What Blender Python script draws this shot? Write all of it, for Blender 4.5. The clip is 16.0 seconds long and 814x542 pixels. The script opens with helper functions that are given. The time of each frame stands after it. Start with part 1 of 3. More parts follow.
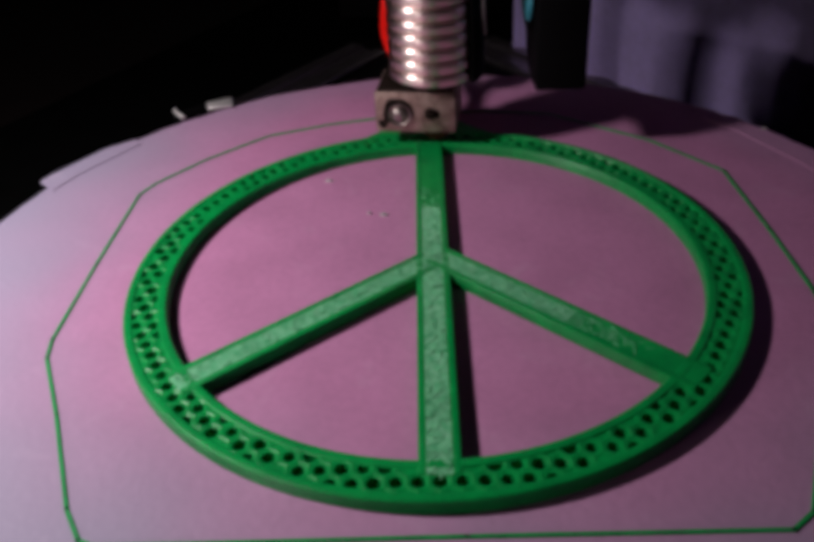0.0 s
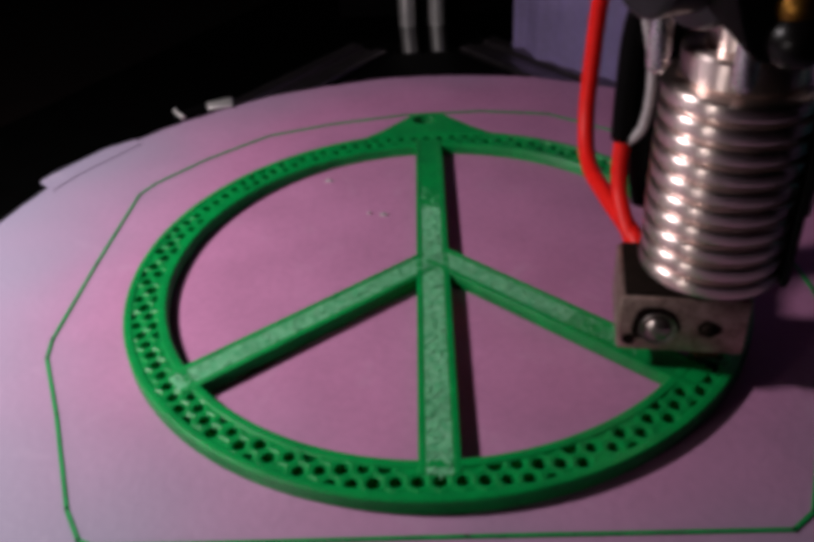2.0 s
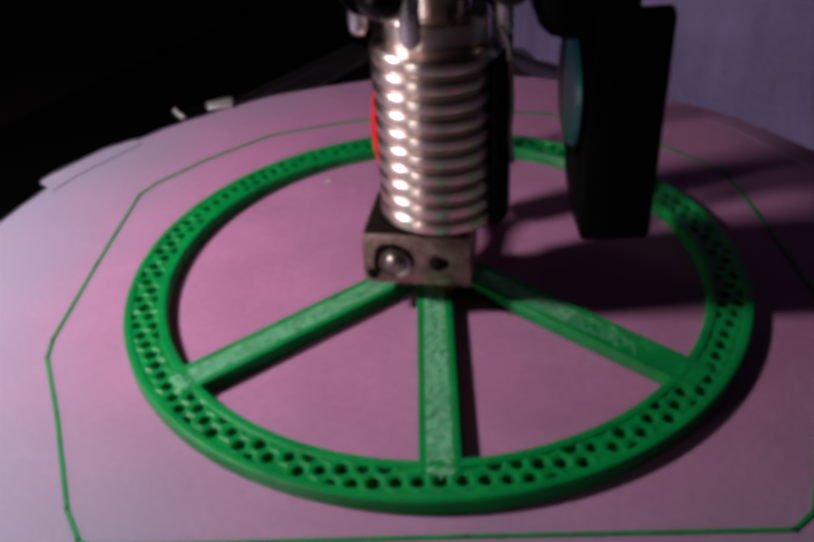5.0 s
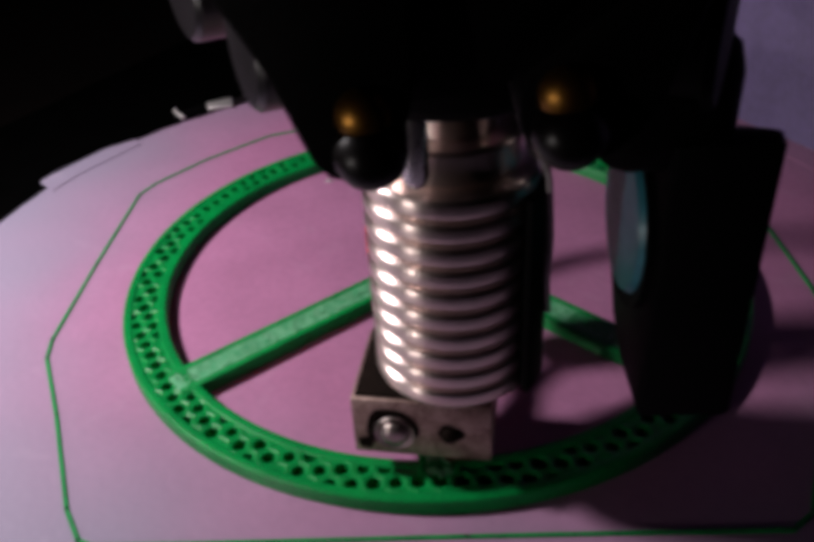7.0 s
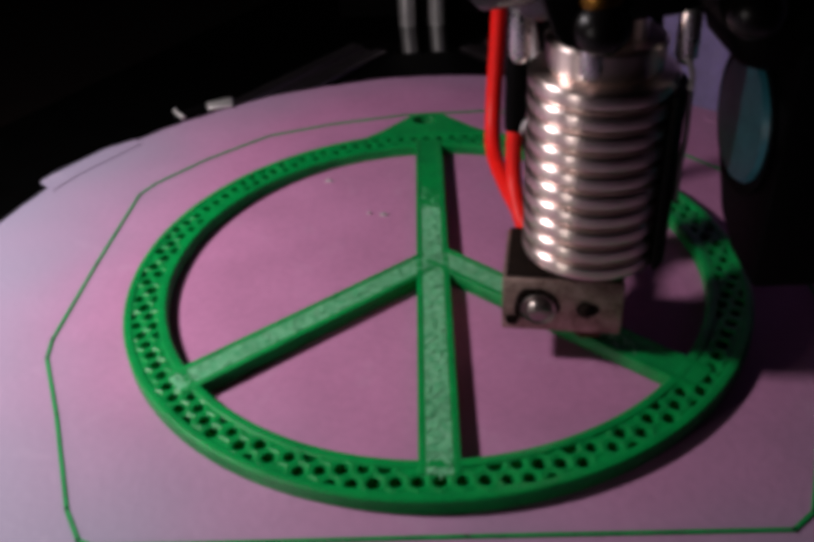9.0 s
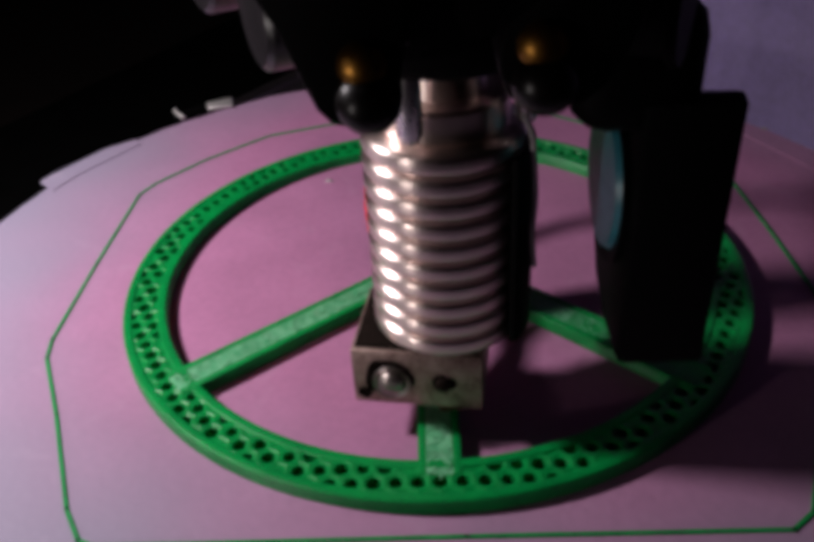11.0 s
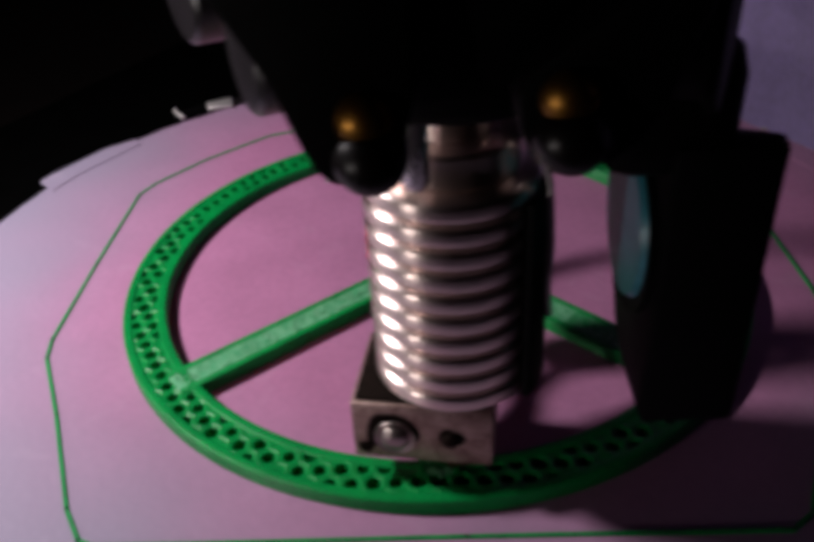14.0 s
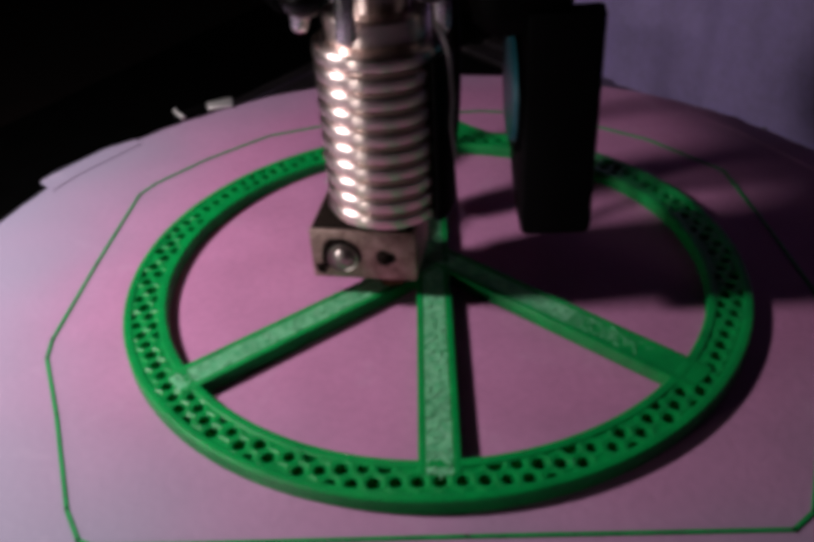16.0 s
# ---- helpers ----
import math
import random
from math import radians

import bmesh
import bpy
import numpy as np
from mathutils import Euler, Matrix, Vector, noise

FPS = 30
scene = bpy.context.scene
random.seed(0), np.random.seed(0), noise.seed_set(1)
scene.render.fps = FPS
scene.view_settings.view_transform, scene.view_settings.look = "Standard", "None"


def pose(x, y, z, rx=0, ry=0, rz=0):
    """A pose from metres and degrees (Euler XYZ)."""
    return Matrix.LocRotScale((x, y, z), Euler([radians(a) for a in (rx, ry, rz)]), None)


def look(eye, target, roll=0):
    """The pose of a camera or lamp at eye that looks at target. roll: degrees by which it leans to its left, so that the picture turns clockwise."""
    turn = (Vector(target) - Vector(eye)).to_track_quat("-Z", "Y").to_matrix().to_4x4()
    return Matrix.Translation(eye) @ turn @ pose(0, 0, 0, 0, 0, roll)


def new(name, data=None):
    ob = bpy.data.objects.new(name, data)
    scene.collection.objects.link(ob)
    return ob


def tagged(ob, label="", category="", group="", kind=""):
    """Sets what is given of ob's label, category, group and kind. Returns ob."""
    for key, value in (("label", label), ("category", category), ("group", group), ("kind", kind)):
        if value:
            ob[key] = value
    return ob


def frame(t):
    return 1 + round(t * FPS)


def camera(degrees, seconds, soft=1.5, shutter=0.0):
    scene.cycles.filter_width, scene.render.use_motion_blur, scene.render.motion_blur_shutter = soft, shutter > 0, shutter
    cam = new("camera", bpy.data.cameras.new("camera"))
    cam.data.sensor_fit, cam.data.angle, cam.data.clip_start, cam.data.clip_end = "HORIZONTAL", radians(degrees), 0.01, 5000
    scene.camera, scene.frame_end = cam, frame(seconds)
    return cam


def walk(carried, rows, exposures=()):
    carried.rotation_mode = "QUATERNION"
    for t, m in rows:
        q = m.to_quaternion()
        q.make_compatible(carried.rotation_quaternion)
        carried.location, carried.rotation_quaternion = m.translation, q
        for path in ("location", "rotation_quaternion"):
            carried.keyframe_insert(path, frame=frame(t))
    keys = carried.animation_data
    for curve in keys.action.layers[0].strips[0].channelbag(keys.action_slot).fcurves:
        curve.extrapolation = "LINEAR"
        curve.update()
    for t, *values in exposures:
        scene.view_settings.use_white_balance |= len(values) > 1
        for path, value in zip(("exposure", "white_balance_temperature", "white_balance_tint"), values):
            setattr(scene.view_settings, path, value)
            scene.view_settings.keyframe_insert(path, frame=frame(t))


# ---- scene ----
cam = camera(51.21, 16.0, soft=5.5, shutter=0.4)
EYE = pose(0.00039, -0.14228, 0.09917, 55.289, 2.893, 0.289)
walk(cam, [(0.0, EYE), (16.0, EYE)])

# ---- light: a desk lamp over the plate and a small weak one low beside it, in an otherwise dark room ----
world = bpy.data.worlds.new("dark_room")
scene.world = world
world.use_nodes = True
world.node_tree.nodes["Background"].inputs[0].default_value = (0.55, 0.45, 0.75, 1)
world.node_tree.nodes["Background"].inputs[1].default_value = 0.0006

lamp_data = bpy.data.lights.new("desk_lamp_light", "AREA")
lamp_data.shape, lamp_data.size = "DISK", 0.026
lamp_data.energy, lamp_data.color = 0.52, (0.98, 0.89, 0.92)
lamp = new("desk_lamp_light", lamp_data)
lamp.matrix_world = look((-0.165, -0.020, 0.142), (-0.138, -0.022, 0.0))
low_data = bpy.data.lights.new("low_lamp_light", "AREA")
low_data.shape, low_data.size = "DISK", 0.012
low_data.energy, low_data.color = 0.085, (1.0, 0.90, 0.88)
low_lamp = new("low_lamp_light", low_data)
low_lamp.matrix_world = look((-0.19, -0.20, 0.034), (0.01, -0.03, 0.04))
scene.view_settings.exposure = 0.0


# ---- materials ----
def material(name, colour, rough=0.5, metal=0.0, vary=0.15, scale=120.0, bump=0.15, fine=900.0, coat=0.0, second=None, spec=0.5):
    """Principled surface with colour variation at two scales and fine relief; scales are per metre."""
    m = bpy.data.materials.new(name)
    m.use_nodes = True
    n, l = m.node_tree.nodes, m.node_tree.links
    b = n["Principled BSDF"]
    co = n.new("ShaderNodeTexCoord")
    big, small = n.new("ShaderNodeTexNoise"), n.new("ShaderNodeTexNoise")
    big.inputs["Scale"].default_value, small.inputs["Scale"].default_value = scale, fine
    big.inputs["Detail"].default_value, small.inputs["Detail"].default_value = 4, 3
    for k in (big, small):
        l.new(co.outputs["Object"], k.inputs["Vector"])
    mix = n.new("ShaderNodeMix")
    mix.data_type = "RGBA"
    dark = tuple(c * (1 - vary) for c in colour) if second is None else second
    mix.inputs["A"].default_value = (*colour, 1)
    mix.inputs["B"].default_value = (*dark, 1)
    ramp = n.new("ShaderNodeMapRange")
    ramp.inputs["From Min"].default_value, ramp.inputs["From Max"].default_value = 0.35, 0.65
    add = n.new("ShaderNodeMath")
    add.operation = "MULTIPLY_ADD"
    add.inputs[1].default_value = 0.35
    l.new(small.outputs["Fac"], add.inputs[0])
    sc = n.new("ShaderNodeMath")
    sc.operation = "MULTIPLY"
    sc.inputs[1].default_value = 0.65
    l.new(big.outputs["Fac"], sc.inputs[0])
    l.new(sc.outputs[0], add.inputs[2])
    l.new(add.outputs[0], ramp.inputs["Value"])
    l.new(ramp.outputs["Result"], mix.inputs["Factor"])
    l.new(mix.outputs["Result"], b.inputs["Base Color"])
    rr = n.new("ShaderNodeMapRange")
    rr.inputs["To Min"].default_value, rr.inputs["To Max"].default_value = max(rough - 0.08, 0.02), min(rough + 0.1, 1)
    l.new(small.outputs["Fac"], rr.inputs["Value"])
    l.new(rr.outputs["Result"], b.inputs["Roughness"])
    b.inputs["Metallic"].default_value = metal
    b.inputs["Coat Weight"].default_value = coat
    b.inputs["Specular IOR Level"].default_value = spec
    bp = n.new("ShaderNodeBump")
    bp.inputs["Strength"].default_value, bp.inputs["Distance"].default_value = bump, 0.0004
    l.new(small.outputs["Fac"], bp.inputs["Height"])
    l.new(bp.outputs["Normal"], b.inputs["Normal"])
    return m


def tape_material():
    """Pink-mauve masking tape with fine creping; a vignette is painted in as darker lavender towards the rim."""
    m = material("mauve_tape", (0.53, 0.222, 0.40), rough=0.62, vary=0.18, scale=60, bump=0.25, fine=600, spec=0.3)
    n, l = m.node_tree.nodes, m.node_tree.links
    b = n["Principled BSDF"]
    old = b.inputs["Base Color"].links[0].from_socket
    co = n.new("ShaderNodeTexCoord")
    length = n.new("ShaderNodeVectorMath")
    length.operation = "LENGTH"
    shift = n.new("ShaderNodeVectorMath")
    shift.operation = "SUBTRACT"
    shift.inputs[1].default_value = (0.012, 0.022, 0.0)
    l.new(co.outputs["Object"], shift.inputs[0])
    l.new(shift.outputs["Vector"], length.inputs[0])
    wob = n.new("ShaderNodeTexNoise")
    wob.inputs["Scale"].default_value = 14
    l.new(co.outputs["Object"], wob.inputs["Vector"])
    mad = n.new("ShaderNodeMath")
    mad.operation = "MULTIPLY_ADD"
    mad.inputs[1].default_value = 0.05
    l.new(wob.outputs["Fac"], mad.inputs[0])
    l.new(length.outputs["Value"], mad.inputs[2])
    # painted vignette: the tape blends to a darker lavender with distance
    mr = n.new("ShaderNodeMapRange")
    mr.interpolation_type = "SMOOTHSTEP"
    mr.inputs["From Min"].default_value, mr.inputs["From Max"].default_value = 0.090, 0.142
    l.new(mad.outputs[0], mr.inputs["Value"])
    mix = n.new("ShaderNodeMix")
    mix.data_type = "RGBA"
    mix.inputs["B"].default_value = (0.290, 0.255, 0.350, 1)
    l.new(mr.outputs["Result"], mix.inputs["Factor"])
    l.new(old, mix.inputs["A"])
    # pale scuffs left by earlier prints
    scuff = n.new("ShaderNodeTexNoise")
    scuff.inputs["Scale"].default_value, scuff.inputs["Detail"].default_value, scuff.inputs["Distortion"].default_value = 90, 5, 0.8
    l.new(co.outputs["Object"], scuff.inputs["Vector"])
    worn = n.new("ShaderNodeMapRange")
    worn.inputs["From Min"].default_value, worn.inputs["From Max"].default_value, worn.inputs["To Max"].default_value = 0.60, 0.78, 0.14
    l.new(scuff.outputs["Fac"], worn.inputs["Value"])
    pale = n.new("ShaderNodeMix")
    pale.data_type = "RGBA"
    pale.inputs["B"].default_value = (0.60, 0.46, 0.58, 1)
    l.new(worn.outputs["Result"], pale.inputs["Factor"])
    l.new(mix.outputs["Result"], pale.inputs["A"])
    l.new(pale.outputs["Result"], b.inputs["Base Color"])
    return m


def plastic_material():
    """Green printed plastic with the ridges of its layers."""
    m = material("green_plastic", (0.001, 0.32, 0.064), rough=0.33, vary=0.35, scale=220, bump=0.2, fine=1500, second=(0.001, 0.21, 0.045), spec=0.35)
    n, l = m.node_tree.nodes, m.node_tree.links
    b = n["Principled BSDF"]
    first = b.inputs["Normal"].links[0].from_node
    co = n.new("ShaderNodeTexCoord")
    wave = n.new("ShaderNodeTexWave")
    wave.bands_direction = "Z"
    wave.inputs["Scale"].default_value = 1250
    wave.inputs["Distortion"].default_value = 0.4
    l.new(co.outputs["Object"], wave.inputs["Vector"])
    bp = n.new("ShaderNodeBump")
    bp.inputs["Strength"].default_value, bp.inputs["Distance"].default_value = 0.5, 0.00012
    l.new(wave.outputs["Fac"], bp.inputs["Height"])
    l.new(first.outputs["Normal"], bp.inputs["Normal"])
    l.new(bp.outputs["Normal"], b.inputs["Normal"])
    return m



def turned_material():
    """Aluminium turned on a lathe: fine rings round the axis draw its highlights out."""
    m = material("turned_aluminium", (0.93, 0.77, 0.72), rough=0.34, metal=1.0, vary=0.12, scale=300, bump=0.04, fine=2500)
    n, l = m.node_tree.nodes, m.node_tree.links
    tan = n.new("ShaderNodeTangent")
    tan.direction_type, tan.axis = "RADIAL", "Z"
    l.new(tan.outputs["Tangent"], n["Principled BSDF"].inputs["Tangent"])
    n["Principled BSDF"].inputs["Anisotropic"].default_value = 0.75
    n["Principled BSDF"].inputs["Anisotropic Rotation"].default_value = 0.25
    return m


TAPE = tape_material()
GREEN = plastic_material()
# same plastic as GREEN, with the rough strands' sheen put into the colour
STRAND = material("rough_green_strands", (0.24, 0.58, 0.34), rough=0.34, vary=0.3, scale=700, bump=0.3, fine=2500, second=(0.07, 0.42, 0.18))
ALU = turned_material()
BLOCK = material("worn_heater_aluminium", (0.55, 0.41, 0.36), rough=0.5, metal=0.75, vary=0.5, scale=240, bump=0.3, fine=1600, second=(0.17, 0.10, 0.085))
SOOT = material("burnt_residue", (0.012, 0.007, 0.005), rough=0.85, vary=0.4, scale=900, spec=0.1)
BRASS = material("brass", (0.32, 0.15, 0.03), rough=0.42, metal=1.0, vary=0.3, scale=500, bump=0.05)
STEEL = material("bright_steel", (0.82, 0.78, 0.78), rough=0.27, metal=1.0, vary=0.1, scale=200, bump=0.03)
NICKEL = material("dull_nickel", (0.42, 0.36, 0.34), rough=0.36, metal=1.0, vary=0.3, scale=400, bump=0.1)
CLIP = material("zinc_plated_steel", (0.85, 0.82, 0.80), rough=0.5, metal=0.8, vary=0.2, scale=300, bump=0.2)
BLACK = material("black_plastic", (0.0018, 0.0016, 0.0018), rough=0.55, vary=0.4, scale=160, bump=0.12, fine=1400, spec=0.06)
FAN = material("black_fan_plastic", (0.0018, 0.0018, 0.0022), rough=0.6, vary=0.3, scale=200, bump=0.08, spec=0.08)
TIP = material("dark_brass", (0.10, 0.05, 0.02), rough=0.6, metal=0.8, vary=0.5, scale=600)
CAP = material("glossy_black_plastic", (0.004, 0.003, 0.003), rough=0.34, vary=0.3, scale=300, bump=0.03, spec=0.22)
GREY = material("dark_grey_nylon", (0.020, 0.017, 0.020), rough=0.33, vary=0.4, scale=260, bump=0.12)
TEAL = material("teal_foil_label", (0.05, 0.30, 0.38), rough=0.35, vary=0.35, scale=180, bump=0.05)
RED = material("red_silicone", (0.88, 0.012, 0.008), rough=0.45, vary=0.15, scale=400, bump=0.05, spec=0.25)
WHITE_SLEEVE = material("glass_fibre_sleeve", (0.50, 0.45, 0.46), rough=0.7, vary=0.3, scale=800, bump=0.4, fine=3000)
BASE = material("black_lacquer", (0.003, 0.003, 0.003), rough=0.09, vary=0.3, scale=60, bump=0.02, coat=0.4)
RAIL = material("brushed_aluminium_rail", (0.30, 0.26, 0.28), rough=0.4, metal=1.0, vary=0.3, scale=150, bump=0.1)
GLASS_EDGE = material("plate_glass_edge", (0.10, 0.11, 0.11), rough=0.15, vary=0.2, scale=80, bump=0.02)
CLOTH = material("pale_violet_wall", (0.66, 0.53, 0.94), rough=0.9, vary=0.22, scale=26, bump=0.35, fine=420, spec=0.2)
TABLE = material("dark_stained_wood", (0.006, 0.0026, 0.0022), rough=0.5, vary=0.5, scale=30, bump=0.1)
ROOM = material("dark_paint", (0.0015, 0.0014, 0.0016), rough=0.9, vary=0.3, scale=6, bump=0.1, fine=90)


# ---- mesh helpers ----
def part(name, bm, mat, parent=None, label="", smooth=True, angle=40):
    me = bpy.data.meshes.new(name)
    bm.normal_update()
    bm.to_mesh(me)
    bm.free()
    me.materials.append(mat)
    if smooth:
        me.shade_smooth()
        me.set_sharp_from_angle(angle=radians(angle))
    ob = new(name, me)
    if parent is not None:
        ob.parent = parent
    if label:
        ob["label"] = label
    return ob


def lathe(profile, seg=64, axis="Z", at=(0, 0, 0), closed=True, bm=None):
    """Turn a profile of (radius, height) about an axis."""
    bm = bm or bmesh.new()
    rings = []
    for r, h in profile:
        ring = []
        for i in range(seg):
            a = 2 * math.pi * i / seg
            v = Vector((r * math.cos(a), r * math.sin(a), h))
            if axis == "X":
                v = Vector((v.z, v.x, v.y))
            elif axis == "Y":
                v = Vector((v.y, v.z, v.x))
            ring.append(bm.verts.new(v + Vector(at)))
        rings.append(ring)
    for a, b in zip(rings, rings[1:]):
        for i in range(seg):
            bm.faces.new((a[i], a[(i + 1) % seg], b[(i + 1) % seg], b[i]))
    if closed:
        bm.faces.new(list(reversed(rings[0])))
        bm.faces.new(rings[-1])
    return bm


def box(x0, x1, y0, y1, z0, z1, bevel=0.0, seg=2, bm=None, m=None):
    own = bmesh.new()
    bmesh.ops.create_cube(own, size=1.0)
    bmesh.ops.scale(own, vec=(x1 - x0, y1 - y0, z1 - z0), verts=own.verts)
    bmesh.ops.translate(own, vec=((x0 + x1) / 2, (y0 + y1) / 2, (z0 + z1) / 2), verts=own.verts)
    if bevel:
        bmesh.ops.bevel(own, geom=own.edges, offset=bevel, segments=seg, profile=0.5, affect="EDGES")
    if m is not None:
        bmesh.ops.transform(own, matrix=m, verts=own.verts)
    if bm is None:
        return own
    me = bpy.data.meshes.new("tmp")
    own.to_mesh(me)
    own.free()
    bm.from_mesh(me)
    bpy.data.meshes.remove(me)
    return bm


def prism(points, z0, z1, bevel=0.0, seg=2):
    """An upright block over a closed outline."""
    bm = bmesh.new()
    low = [bm.verts.new((x, y, z0)) for x, y in points]
    face = bm.faces.new(low)
    ext = bmesh.ops.extrude_face_region(bm, geom=[face])
    top = [v for v in ext["geom"] if isinstance(v, bmesh.types.BMVert)]
    bmesh.ops.translate(bm, vec=(0, 0, z1 - z0), verts=top)
    bmesh.ops.recalc_face_normals(bm, faces=bm.faces)
    if bevel:
        edges = [e for e in bm.edges if abs(e.verts[0].co.z - e.verts[1].co.z) < 1e-7]
        bmesh.ops.bevel(bm, geom=edges, offset=bevel, segments=seg, profile=0.5, affect="EDGES")
    return bm


def prism_at(points, z0, z1, m):
    bm = prism(points, z0, z1, 0.0003)
    bmesh.ops.transform(bm, matrix=m, verts=bm.verts)
    return bm


def tube(points, radius, seg=10, steps=8):
    """A round cord through points, smoothed."""
    pts = [Vector(q) for q in points]
    line = []
    for i in range(len(pts) - 1):
        p0, p1, p2, p3 = pts[max(i - 1, 0)], pts[i], pts[i + 1], pts[min(i + 2, len(pts) - 1)]
        for k in range(steps):
            t = k / steps
            line.append(0.5 * ((2 * p1) + (p2 - p0) * t + (2 * p0 - 5 * p1 + 4 * p2 - p3) * t * t + (3 * p1 - p0 - 3 * p2 + p3) * t ** 3))
    line.append(pts[-1])
    bm = bmesh.new()
    rings = []
    side = Vector((0.3, 1, 0.2)).normalized()
    for i, q in enumerate(line):
        d = (line[min(i + 1, len(line) - 1)] - line[max(i - 1, 0)]).normalized()
        u = (side - d * side.dot(d)).normalized()
        v = d.cross(u)
        side = u
        rings.append([bm.verts.new(q + radius * (math.cos(2 * math.pi * k / seg) * u + math.sin(2 * math.pi * k / seg) * v)) for k in range(seg)])
    for a, b in zip(rings, rings[1:]):
        for k in range(seg):
            bm.faces.new((a[k], a[(k + 1) % seg], b[(k + 1) % seg], b[k]))
    bm.faces.new(list(reversed(rings[0])))
    bm.faces.new(rings[-1])
    return bm


def raw(name, verts, faces, mat, parent=None, label=""):
    me = bpy.data.meshes.new(name)
    me.from_pydata(verts, [], faces)
    me.materials.append(mat)
    me.update()
    ob = new(name, me)
    ob.parent = parent
    if label:
        ob["label"] = label
    return ob


CUBE_FACES = ((0, 3, 2, 1), (4, 5, 6, 7), (0, 1, 5, 4), (1, 2, 6, 5), (2, 3, 7, 6), (3, 0, 4, 7))


def strip(verts, faces, a, b, half, z0, z1, crown=0.0):
    """Adds a thin wall from a to b to the lists; crown narrows its top."""
    dx, dy = b[0] - a[0], b[1] - a[1]
    n = math.hypot(dx, dy)
    nx, ny = -dy / n * half, dx / n * half
    k = len(verts)
    for z, s in ((z0, 1.0), (z1, 1.0 - crown)):
        verts.extend(((a[0] - nx * s, a[1] - ny * s, z), (b[0] - nx * s, b[1] - ny * s, z), (b[0] + nx * s, b[1] + ny * s, z), (a[0] + nx * s, a[1] + ny * s, z)))
    faces.extend(tuple(k + i for i in f) for f in CUBE_FACES)


# ---- room, table, wall ----
def build_room():
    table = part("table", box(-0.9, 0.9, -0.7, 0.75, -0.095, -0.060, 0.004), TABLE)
    tagged(table, "dark stained wooden table under the printer", "table", kind="structure")
    for name, a in (("wall_west", (-1.30, -1.25, -1.2, 1.2, -0.8, 1.6)), ("wall_east", (1.25, 1.30, -1.2, 1.2, -0.8, 1.6)),
                    ("wall_north", (-1.25, 1.25, 1.2, 1.25, -0.8, 1.6)), ("wall_south", (-1.25, 1.25, -1.25, -1.2, -0.8, 1.6)),
                    ("floor", (-1.3, 1.3, -1.25, 1.25, -0.85, -0.8)), ("ceiling", (-1.3, 1.3, -1.25, 1.25, 1.6, 1.65))):
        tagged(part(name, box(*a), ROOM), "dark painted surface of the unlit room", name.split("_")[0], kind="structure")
    # pale sheet that hangs behind the printer, with shallow folds
    bm = bmesh.new()
    base = [(0.036, 0.216), (0.050, 0.196), (0.066, 0.172), (0.091, 0.152), (0.112, 0.134), (0.128, 0.104), (0.150, 0.060), (0.185, -0.01), (0.23, -0.10)]
    cols, rows = 120, 30
    def along(s):
        s = s * (len(base) - 1)
        i = min(int(s), len(base) - 2)
        f = s - i
        return Vector((base[i][0] * (1 - f) + base[i + 1][0] * f, base[i][1] * (1 - f) + base[i + 1][1] * f))
    grid = []
    for i in range(cols + 1):
        s = i / cols
        q = sum((along(min(max(s + d, 0), 1)) for d in (-0.06, -0.03, 0, 0.03, 0.06)), Vector((0, 0))) / 5
        line = []
        for j in range(rows + 1):
            z = -0.060 + 0.46 * j / rows
            w = 0.0022 * noise.noise(Vector((s * 14, z * 6, 0))) + 0.0012 * noise.noise(Vector((s * 34, z * 18, 4)))
            line.append(bm.verts.new((q.x + w * 1.2, q.y + w, z)))
        grid.append(line)
    for i in range(cols):
        for j in range(rows):
            bm.faces.new((grid[i][j], grid[i + 1][j], grid[i + 1][j + 1], grid[i][j + 1]))
    bmesh.ops.solidify(bm, geom=list(bm.faces), thickness=0.0015)
    tagged(part("wall_sheet", bm, CLOTH), "pale violet hanging sheet behind the printer, slightly creased", "backdrop sheet", kind="structure")


build_room()


